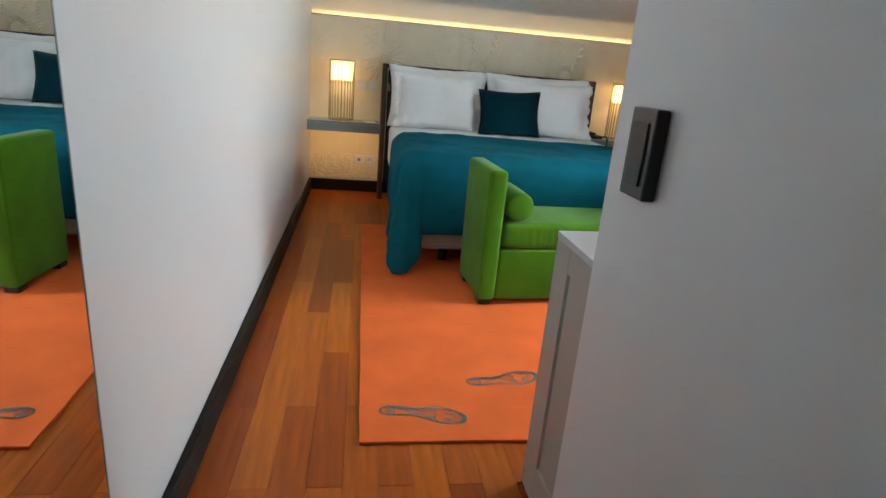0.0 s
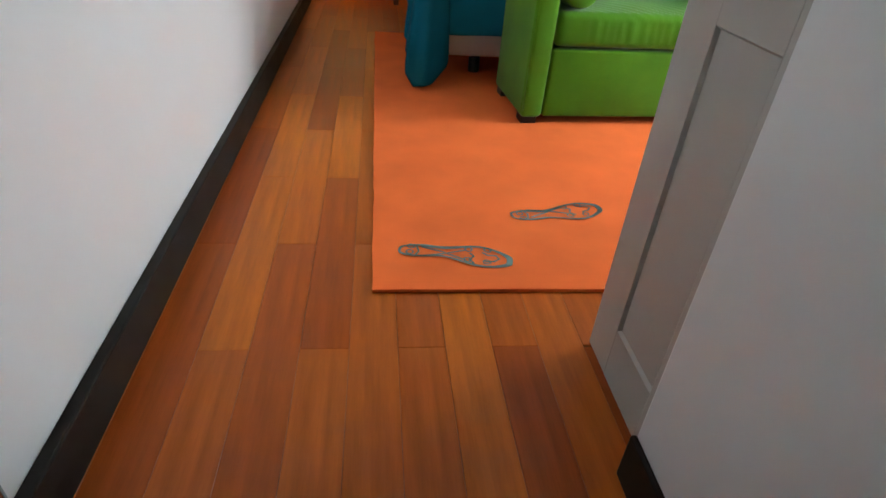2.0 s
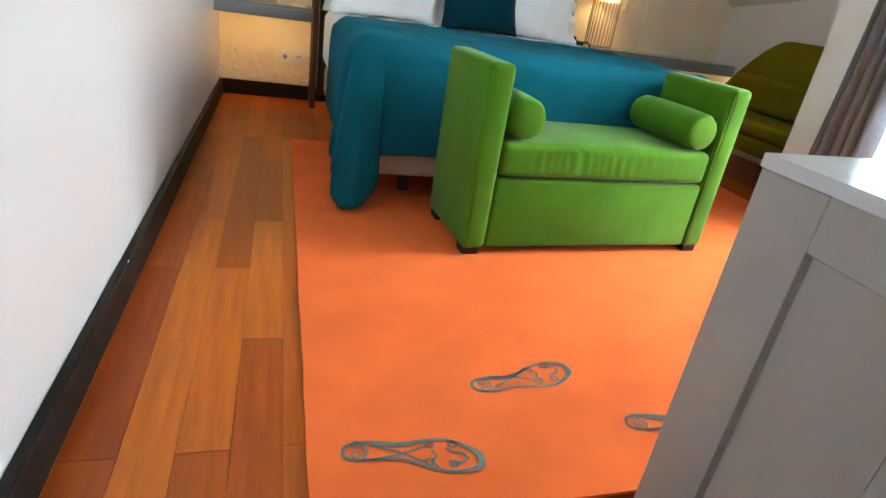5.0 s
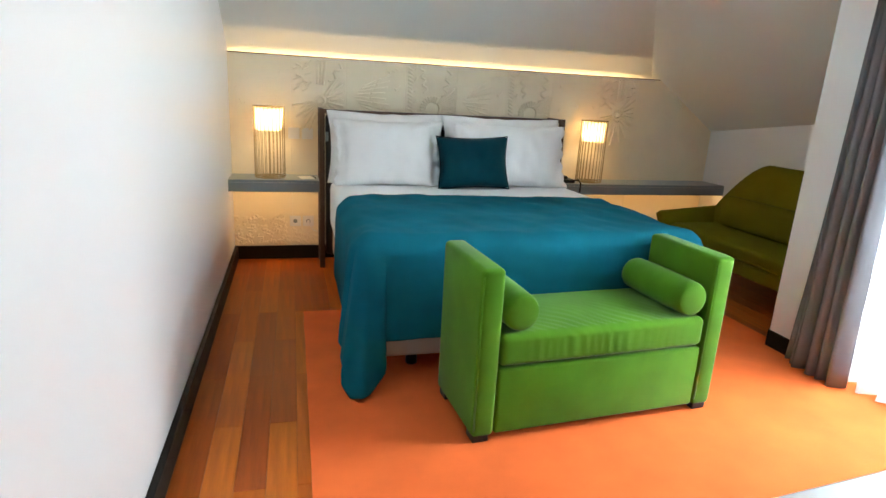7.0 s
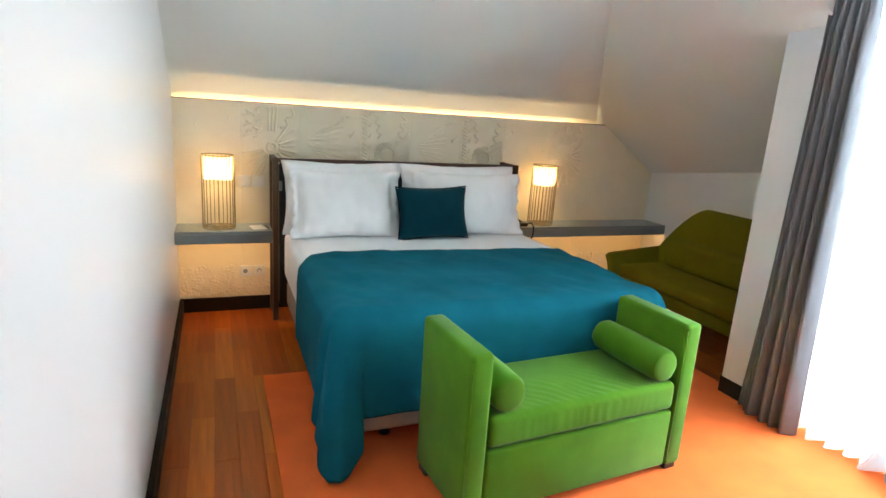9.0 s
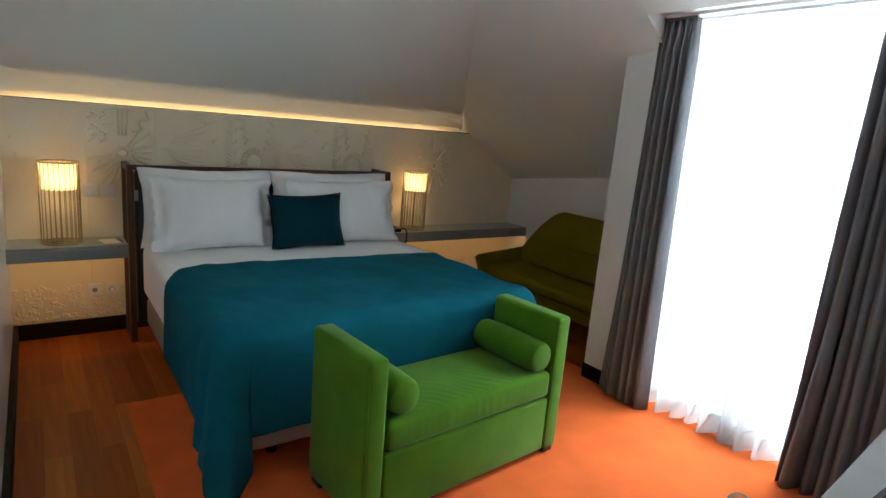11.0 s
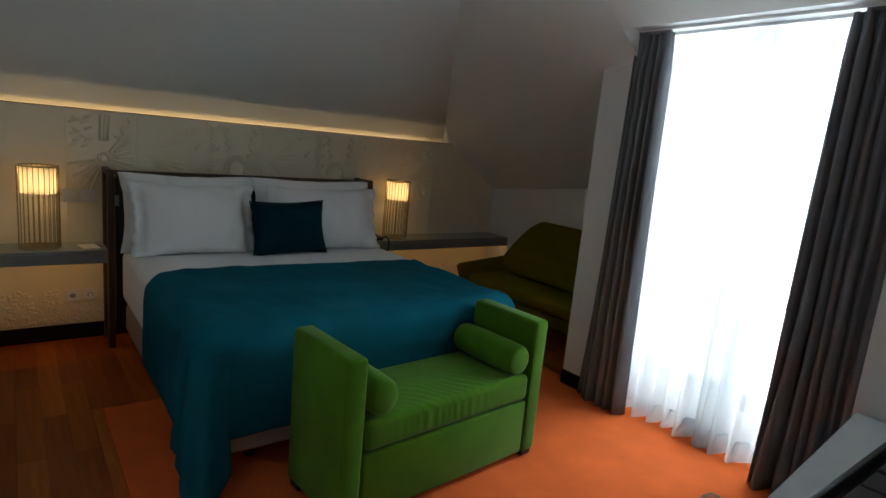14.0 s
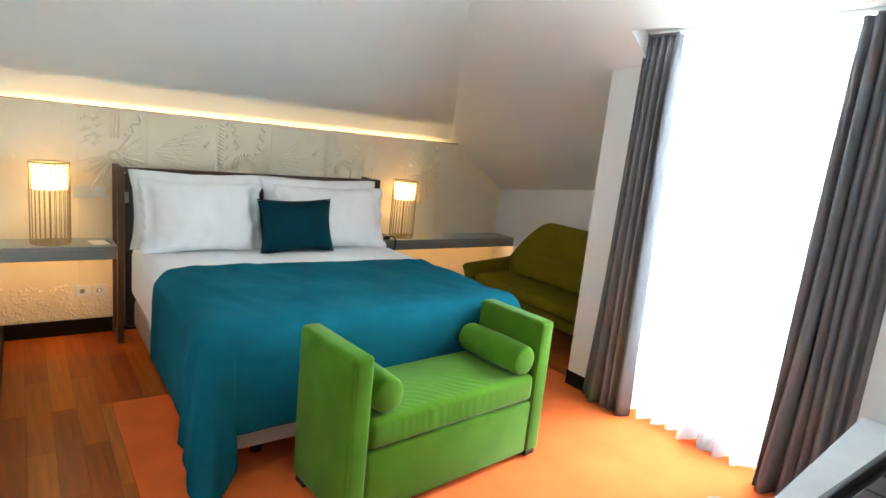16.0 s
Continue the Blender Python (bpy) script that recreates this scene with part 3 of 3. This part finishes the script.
def blanket_mesh():
    bm = bmesh.new()
    nx, ny, nd, r = 150, 92, 36, 0.10
    wide = bx1 - bx0

    def dense(f):
        return f - 0.11 * math.sin(2 * math.pi * f)

    def dense_end(f):
        return f - 0.22 * math.sin(math.pi * f)

    def top_point(i, j):
        x = bx0 + wide * dense(i / nx)
        bend = min(1.0, max(0.0, (0.98 - x) / 0.30)) ** 2
        y = by0 + dense_end(j / ny) * (BLEN - 0.09 * (x - bx0) / wide - 0.20 * bend)
        side, dx, dy = (-1 if x < 1.6 else 1), max(0.0, r - min(x - bx0, bx1 - x)), max(0.0, r - (y - by0))
        e = min(x - bx0, bx1 - x, y - by0)
        if dx and dy:
            k = max(dx, dy) / math.hypot(dx, dy)
            x, y = (bx0 + r - dx * k) if side < 0 else (bx1 - r + dx * k), by0 + r - dy * k
        z = TOP + 0.014 - 0.05 * max(0, 1 - e / 0.09) ** 2
        z += 0.012 * noise.noise((x * 3.5, y * 3.5, 0)) + 0.007 * noise.noise((x * 9 + y * 4, y * 5, 4)) + 0.006 * abs(noise.noise((x * 6 - y * 5, y * 4, 9)))
        return Vector((x, y, z))

    grid = [[bm.verts.new(top_point(i, j)) for j in range(ny + 1)] for i in range(nx + 1)]
    for i in range(nx):
        for j in range(ny):
            bm.faces.new((grid[i][j], grid[i + 1][j], grid[i + 1][j + 1], grid[i][j + 1]))
    rim = [grid[0][j] for j in range(ny, 0, -1)] + [grid[i][0] for i in range(nx + 1)] + [grid[nx][j] for j in range(1, ny + 1)]
    prev = None
    for n, v0 in enumerate(rim):
        p = v0.co.copy()
        side = -1 if p.x < (bx0 + bx1) / 2 else 1
        back = ny - n if n < ny else (n - ny - nx if n > ny + nx else 0)
        front = min(n - ny, ny + nx - n)
        q = -dense_end(back / ny) * BLEN if back else dense(front / nx) * wide
        out, face, along, hem = corner_fold(q)
        edge = bx0 if side < 0 else bx1
        if back:
            hx, hy = edge + side * out, p.y - (face - 0.02) * math.exp(q / 0.12)
        else:
            hx, hy = edge + side * (out - q - along), by0 - face
        flat = min(1.0, abs(q) / 0.3)
        col = [v0]
        for k in range(1, nd + 1):
            f = k / nd
            w = f ** 0.85
            x, y = p.x + (hx - p.x) * w, p.y + (hy - p.y) * w
            puff = 0.020 * (1 - math.exp(-f * 14)) + flat * 0.012 * f * noise.noise((x * 4, y * 4, f * 1.5)) + 0.004 * noise.noise((x * 8, y * 8 + f * 4, f * 5))
            if back:
                x += side * puff * 0.5
            else:
                y -= puff
            z = p.z + (max(hem, 0.022) - p.z) * f
            col.append(bm.verts.new((x, y, z)))
        if prev:
            for k in range(nd):
                bm.faces.new((prev[k], col[k], col[k + 1], prev[k + 1]))
        prev = col
    return bm


blanket = thing("blanket", "teal woollen blanket over the foot of the bed, corners in folds", "blanket")
thicken(part("cloth", blanket_mesh(), TEAL, blanket, smooth=True), 0.009, 1)


def pillow(at, w, h, t, lean, turn, seed, mat, label, name="pillow", flange=0.045, group="bed pillows", roll=0):
    p = thing(name, label, "pillow" if name == "pillow" else "cushion", group=group)
    p.matrix_world = pose(*at, -lean, roll, turn)
    part("case", pillow_mesh(w, h, t, flange, seed, scallop=0.018 if seed in (3, 4) else 0), mat, p, smooth=True)
    return p


pillow((1.155, 7.63, 0.975), 0.80, 0.54, 0.18, 10, 0, 1, LINEN, "white linen pillow leaning against the headboard")
pillow((2.065, 7.63, 0.975), 0.90, 0.54, 0.18, 10, 0, 2, LINEN, "white linen pillow leaning against the headboard")
pillow((1.145, 7.48, 0.955), 0.69, 0.49, 0.22, 16, 1, 3, LINEN, "plump white pillow with flanged edge standing in front")
pillow((2.09, 7.48, 0.955), 0.80, 0.49, 0.22, 16, -1, 4, LINEN, "plump white pillow with flanged edge standing in front")
cush = pillow((1.748, 7.34, 0.915), 0.545, 0.385, 0.16, 14, 0, 9, TEAL_DARK, "dark teal velvet cushion with piped edge, leaning on the pillows", "cushion", 0.0, "", roll=-1.5)
bm = bmesh.new()
loop = []
for k in range(48):
    a = 2 * math.pi * k / 48
    c, s = math.cos(a), math.sin(a)
    q = max(abs(c), abs(s))
    xx, zz = c / q, s / q
    loop.append((xx * 0.2725 * (1 - 0.09 * (1 - zz * zz) * abs(xx) ** 3), 0, zz * 0.1925 * (1 - 0.10 * (1 - xx * xx) * abs(zz) ** 3)))
part("piping", add_path(bm, loop, 0.006, closed=True), PIPING, cush, "black piping", True)

# ---- velvet bench ----
bench = thing("velvet_bench", "green velvet bench with high arms at the foot of the bed", "bench", (1.757, 5.302, 0.012), 4.2)
BW, BD, AH = 0.604, 0.462, 0.752
for s in (-1, 1):
    x0, x1 = sorted((s * BW, s * (BW - 0.098)))
    part("arm", box(x0, x1, 0, BD, 0.03, AH, bevel=0.022, seg=4), VELVET, bench, "", True)
    bm = bmesh.new()
    add_path(bm, [(x0 + 0.008, 0.006, 0.06), (x0 + 0.008, 0.006, AH - 0.03)], 0.004)
    part("seam", bm, VELVET, bench, "", True)
part("seat_base", box(-BW + 0.1, BW - 0.1, 0.006, BD - 0.01, 0.034, 0.325, bevel=0.014, seg=3), VELVET, bench, "", True)
CW = BW - 0.102


def seat_mesh():
    bm = bmesh.new()
    add_box(bm, -CW, CW, 0.002, BD - 0.012, 0.333, 0.472, bevel=0.03, seg=5)
    bmesh.ops.subdivide_edges(bm, edges=[e for e in bm.edges if e.calc_length() > 0.25], cuts=70, use_grid_fill=True)
    for v in bm.verts:
        k = max(0, 1 - abs(v.co.x + 0.02) / 0.45) ** 0.6
        if v.co.y < 0.05 and v.co.z < 0.47:
            f = math.sin(v.co.x * 150 + v.co.z * 150 + 5.5 * noise.noise((v.co.x * 7, v.co.z * 6, 1)))
            v.co.y += 0.0075 * k * f * max(0, noise.noise((v.co.x * 8, 2, v.co.z * 9)) + 0.4)
        elif v.co.z > 0.46:
            near = max(0, 1 - v.co.y / 0.42)
            v.co.z += 0.0036 * k * near ** 2.5 * math.sin((v.co.x + v.co.y * 0.9) * 120 + 5.0 * noise.noise((v.co.x * 5, v.co.y * 6, 3)))
            v.co.z += 0.014 * math.cos(v.co.x / CW * 1.4) * math.sin(min(1, v.co.y / BD) * 3.14)
    return bm


part("seat_cushion", seat_mesh(), VELVET, bench, "puckered green velvet seat cushion", True)
for s in (-1, 1):
    for y in (0.035, BD - 0.075):
        x0 = s * (BW - 0.045)
        part("foot", box(x0 - 0.035, x0 + 0.035, y - 0.02, y + 0.055, 0.001, 0.031, bevel=0.003), BLACK, bench)


def bolster(x, z, label):
    b = thing("bolster", label, "cushion", (0, 0, 0), group="bench bolsters")
    b.matrix_world = pose(1.757, 5.302, 0.012, 0, 0, 4.2) @ pose(x, BD / 2 - 0.005, z)
    n, prof = 40, [(-0.2195, 0.0), (-0.219, 0.03), (-0.217, 0.055), (-0.212, 0.07), (-0.195, 0.0775), (-0.1, 0.081), (0, 0.082), (0.1, 0.081), (0.195, 0.0775), (0.212, 0.07), (0.217, 0.055), (0.219, 0.03), (0.2195, 0.0)]

    def f(u, v):
        k = u * (len(prof) - 1)
        i = min(int(k), len(prof) - 2)
        y, r = (prof[i][q] + (prof[i + 1][q] - prof[i][q]) * (k - i) for q in (0, 1))
        a = v * 2 * math.pi
        r *= 1 + 0.02 * noise.noise((math.cos(a), math.sin(a), y * 6))
        return (r * math.cos(a), y, r * math.sin(a))

    bm = sheet(36, n, f)
    bmesh.ops.remove_doubles(bm, verts=bm.verts, dist=0.0005)
    part("case", bm, VELVET, b, smooth=True)
    return b


bolster(-CW + 0.086, 0.558, "round green velvet bolster on the bench seat")
bolster(CW - 0.086, 0.558, "round green velvet bolster on the bench seat")

# ---- shelves, lamps, sockets ----


def shelf(x0, x1, label):
    s = thing("bedside_shelf", label, "shelf", group="bedside shelves")
    part("top", box(x0, x1, 7.772, 8.078, 0.682, 0.702, bevel=0.002, seg=1), SHELF, s)
    part("fascia", box(x0, x1, 7.77, 7.78, 0.612, 0.681, bevel=0.002, seg=1), SHELF, s)
    return s


shelf(0.002, 0.662, "grey lacquered wall shelf with warm strip light below")
shelf(2.672, 4.345, "long grey lacquered wall shelf with warm strip light below")


def table_lamp(x, y):
    lm = thing("table_lamp", "brass wire cage table lamp, lit, on the grey shelf", "table lamp", (x, y, 0.703), group="bedside lamps")
    R, H = 0.112, 0.53
    for k in range(24):
        a = 2 * math.pi * k / 24
        part("rod", tube((R * math.cos(a), R * math.sin(a), 0.004), (R * math.cos(a), R * math.sin(a), H), 0.0028, n=6), BRASS, lm)
    for z, r in ((0.005, R), (H, R)):
        bm = bmesh.new()
        add_path(bm, [(r * math.cos(k * math.pi / 20), r * math.sin(k * math.pi / 20), z) for k in range(40)], 0.005, closed=True)
        part("ring", bm, BRASS, lm, "", True)
    bm = bmesh.new()
    add_path(bm, [(0.06 * math.cos(k * math.pi / 15), 0.06 * math.sin(k * math.pi / 15), 0.006) for k in range(30)], 0.005, closed=True)
    part("ring", bm, BRASS, lm, "", True)

    def f(u, v):
        a = u * 2 * math.pi
        r = 0.092 + 0.011 * v + 0.0022 * math.sin(a * 40)
        return (r * math.cos(a), r * math.sin(a), 0.355 + 0.165 * v)

    shade = part("shade", sheet(160, 4, f), SHADE, lm, "cream pleated fabric shade, glowing", True)
    # Added disc over the open shade top, to weaken the halo on the wall.
    part("added_spill_cap", tube((0, 0, 0.516), (0, 0, 0.519), 0.096, n=32), SHADE, lm)
    part("stem", tube((0, 0, 0.004), (0, 0, 0.40), 0.005, n=10), BRASS, lm)
    part("base_bar", box(-0.11, 0.11, -0.005, 0.005, 0.002, 0.010), BRASS, lm)
    bm = bmesh.new()
    bmesh.ops.create_uvsphere(bm, u_segments=12, v_segments=8, radius=0.024, matrix=Matrix.Translation((0, 0, 0.43)))
    part("bulb", bm, GLOW, shade, "", True)
    lamp("bulb_light", "POINT", Matrix.Translation((x, y, 0.703 + 0.43)), BULB, WARM, 0.035)


table_lamp(0.297, 7.925)
table_lamp(3.025, 7.93)


def wall_plate(name, x, z, label, socket):
    w = thing(name, label, "socket" if socket else "switch", (x, BACK - 0.0005, z), group=name + "s")
    part("plate", box(-0.044, 0.044, -0.010, 0, -0.044, 0.044, bevel=0.004), PLASTIC, w)
    if socket:
        # No hollow is cut: a flat grey disc paints the socket's shaded recess.
        rec = part("recess_shade", tube((0, -0.0105, 0), (0, -0.0115, 0), 0.017, n=20), SHELF, w)
        part("pin", tube((0, -0.0116, 0.010), (0, -0.018, 0.010), 0.003, n=8), BRASS, rec)
    else:
        part("rocker", box(-0.031, 0.031, -0.0135, -0.0102, -0.031, 0.031, bevel=0.002), PLASTIC, w)
    return w


for x in (0.479, 0.583):
    wall_plate("light_switch", x, 1.03, "cream square wall switch above the bedside shelf", False)
    wall_plate("wall_socket", x, 0.318, "cream square power socket on the carved plaster", True)
cable = thing("power_cable", "thin white cable plugged into the wall socket", "cable")
bm = bmesh.new()
add_path(bm, [(0.583, 8.05, 0.318), (0.582, 8.035, 0.312), (0.60, 8.04, 0.28), (0.625, 8.045, 0.245), (0.655, 8.05, 0.235), (0.69, 8.055, 0.23)], 0.004)
part("cord", bm, PLASTIC, cable, "", True)
part("plug", tube((0.583, 8.066, 0.318), (0.583, 8.04, 0.318), 0.011, n=14), PLASTIC, cable)

phone = thing("telephone", "black telephone with coiled cord on the shelf beside the headboard", "telephone")
part("body", box(2.70, 2.83, 7.80, 7.97, 0.703, 0.735, bevel=0.008), BLACK, phone)
part("handset", box(2.705, 2.755, 7.79, 7.98, 0.737, 0.765, bevel=0.012, seg=3), BLACK, phone)
bm = bmesh.new()
add_path(bm, [(2.83, 7.85, 0.72), (2.86, 7.80, 0.735), (2.865, 7.762, 0.71), (2.86, 7.755, 0.64), (2.84, 7.757, 0.57), (2.80, 7.76, 0.53)], 0.007, n=7)
part("cord", bm, BLACK, phone, "", True)
# Pale slab added in place of a small reflection on the shelf top.
reflection_patch = thing("notepad", "small pale flat slab standing in for a reflection on the bedside shelf", "notepad", (0.565, 7.9, 0.7025), 12)
part("reflection_slab", box(-0.05, 0.05, -0.07, 0.07, 0.0, 0.004, bevel=0.001, seg=1), PLASTIC, reflection_patch)
part("pen", tube((0.062, -0.06, 0.0045), (0.07, 0.06, 0.0045), 0.004, n=8), BLACK, reflection_patch)

# ---- olive sofa in the nook ----
sofa = thing("sofa", "olive green wool sofa with flared low arms in the nook", "sofa")
SY0, SY1 = 5.98, 7.50
part("seat_frame", box(3.60, 4.25, SY0 + 0.02, SY1 - 0.03, 0.22, 0.335, bevel=0.03, seg=4), OLIVE, sofa, "", True)
part("seat_cushion", box(3.565, 4.10, SY0 + 0.04, SY1 - 0.06, 0.337, 0.445, bevel=0.04, seg=5), OLIVE, sofa, "", True)


def back_shell(u, v):
    y = SY0 + (SY1 - SY0) * u
    e = min(u, 1 - u) * (SY1 - SY0)
    top = 0.54 + 0.42 * math.sin(min(1, max(0, e / 0.40)) * 1.5708) ** 0.9
    z = 0.30 + (top - 0.30) * v
    return (4.02 + 0.20 * (v * (top - 0.3) / 0.66) ** 1.2, y, z)


thicken(part("backrest", sheet(48, 14, back_shell), OLIVE, sofa, "", True), 0.09)


def arm_shell(s):
    edge = SY1 if s > 0 else SY0

    def f(u, v):
        x = 3.50 + 0.56 * u
        z = 0.32 + (0.19 + 0.05 * u) * v
        return (x, edge + s * (-0.05 + 0.075 * v * v), z)

    return sheet(20, 10, f)


for s in (1, -1):
    thicken(part("arm", arm_shell(s), OLIVE, sofa, "", True), 0.065)
part("back_cushion", box(3.93, 4.07, SY0 + 0.16, SY1 - 0.18, 0.45, 0.70, bevel=0.05, seg=5), OLIVE, sofa, "", True)
for x in (3.68, 4.18):
    for y in (SY0 + 0.14, SY1 - 0.16):
        part("leg", tube((x, y, 0.0), (x, y, 0.225), 0.012, n=10, r2=0.02), BLACK, sofa)

# ---- counter with cabinet ----
cab = thing("cabinet", "grey painted cabinet with recessed side panel at the passage corner", "cabinet")
CX, CY0, CY1, CZ = 1.040, END + 0.002, 3.892, 0.822


def front(x):
    """The counter's front runs slightly askew to the walls."""
    return CY1 + 0.088 * (x - CX)


def counter_block(x0, x1, z0, z1, out=0.0):
    return prism([(x0, CY0, z0), (x1, CY0, z0), (x1, front(x1) + out, z0), (x0, front(x0) + out, z0)], (0, 0, z1 - z0))


part("body", counter_block(CX + 0.008, 1.60, 0.0, CZ, -0.001), CABINET, cab)
part("side_stile", box(CX, CX + 0.0078, 3.786, CY1, 0.0, CZ, bevel=0.002), CABINET, cab)
part("side_stile", box(CX, CX + 0.0078, CY0, 3.612, 0.0, CZ, bevel=0.002), CABINET, cab)
part("side_rail", box(CX + 0.0003, CX + 0.0078, 3.6122, 3.7858, 0.752, CZ), CABINET, cab)
part("side_rail", box(CX + 0.0003, CX + 0.0078, 3.6122, 3.7858, 0.0, 0.128), CABINET, cab)
PY0, PY1, PZ0, PZ1, MW, MD = 3.6122, 3.7858, 0.128, 0.752, 0.005, 0.0072


def moulding(p, q, inp, inq):
    """A bevelled bead from the frame's face down to the panel."""
    a, b = CX + 0.0006, CX + 0.0006 + MD
    bm = bmesh.new()
    v = [bm.verts.new(c) for c in ((a, *p), (a, *q), (b, *inq), (b, *inp), (b, *p), (b, *q))]
    for f in ((0, 1, 2, 3), (0, 4, 5, 1), (4, 3, 2, 5), (0, 3, 4), (1, 5, 2)):
        bm.faces.new([v[k] for k in f])
    return bm


corners = [(PY0, PZ0), (PY1, PZ0), (PY1, PZ1), (PY0, PZ1)]
inner = [(PY0 + MW, PZ0 + MW), (PY1 - MW, PZ0 + MW), (PY1 - MW, PZ1 - MW), (PY0 + MW, PZ1 - MW)]
for k in range(4):
    part("moulding", moulding(corners[k], corners[(k + 1) % 4], inner[k], inner[(k + 1) % 4]), CABINET, cab)
cab2 = thing("cabinet", "grey painted cabinet under the long counter", "cabinet")
part("body", counter_block(1.602, 2.425, 0.0, CZ, -0.001), CABINET, cab2)
top = thing("countertop", "pale polished stone worktop running to the corner wall", "countertop")
part("slab", counter_block(CX - 0.001, 2.428, CZ + 0.0005, 0.841, 0.001), COUNTER, top)
part("front_edge", prism([(CX, front(CX) + 0.0012, CZ + 0.001), (2.428, front(2.428) + 0.0012, CZ + 0.001), (2.428, front(2.428) + 0.004, CZ + 0.003), (CX, front(CX) + 0.004, CZ + 0.003)], (0, 0, 0.015)), COUNTER, top)
folder = thing("desk_tray", "black leather tray with stacked folders on the worktop", "tray")
part("base", box(1.55, 2.26, 3.62, 3.865, 0.843, 0.853, bevel=0.003), LEATHER, folder)
part("rim", box(1.55, 2.26, 3.85, 3.866, 0.8535, 0.885, bevel=0.003), LEATHER, folder)
part("rim", box(2.245, 2.26, 3.62, 3.8495, 0.8535, 0.885, bevel=0.003), LEATHER, folder)
for k in range(5):
    part("folder", box(1.57 + 0.13 * k, 1.685 + 0.13 * k, 3.65, 3.83, 0.8537, 0.868 + 0.003 * (k % 2), bevel=0.004), SWITCH, folder)

plate = thing("wall_switch", "black switch plate on the white passage wall", "switch", (HALL, 3.375, 1.132))
part("plate", box(-0.026, -0.0005, -0.045, 0.045, -0.078, 0.078, bevel=0.004), SWITCH, plate)
part("rocker", box(-0.030, -0.0262, -0.028, 0.028, -0.055, 0.055, bevel=0.002), LEATHER, plate)

# ---- floor planks ----
PW = 0.1105
mesh_cache = {}


def plank_mesh(length):
    key = round(length, 2)
    if key not in mesh_cache:
        bm = box(0, PW - 0.0008, 0, key - 0.0008, -0.004, 0.0, bevel=0.0006, seg=1)
        me = bpy.data.meshes.new("plank")
        bm.to_mesh(me)
        bm.free()
        me.materials.append(WOOD)
        mesh_cache[key] = me
    return mesh_cache[key]


floor = bpy.data.objects["floor"]
for c in range(int(4.35 / PW) + 1):
    x = 0.027 - PW + c * PW
    y = 4.31 - 5 * 0.85 + (0.0 if c % 2 else 0.42)
    while y < 8.07:
        y0, y1 = max(y, 1.31 if x < HALL else END + 0.01), min(y + 0.85, 8.14)
        hidden = (x > 2.43 and y1 < 4.05) or (x > 3.55 and y1 < 5.75)
        if y1 - y0 > 0.03 and not hidden:
            ob = new("plank", plank_mesh(y1 - y0))
            ob.parent = floor
            ob.matrix_basis = pose(x, y0, 0)
        y += 0.85
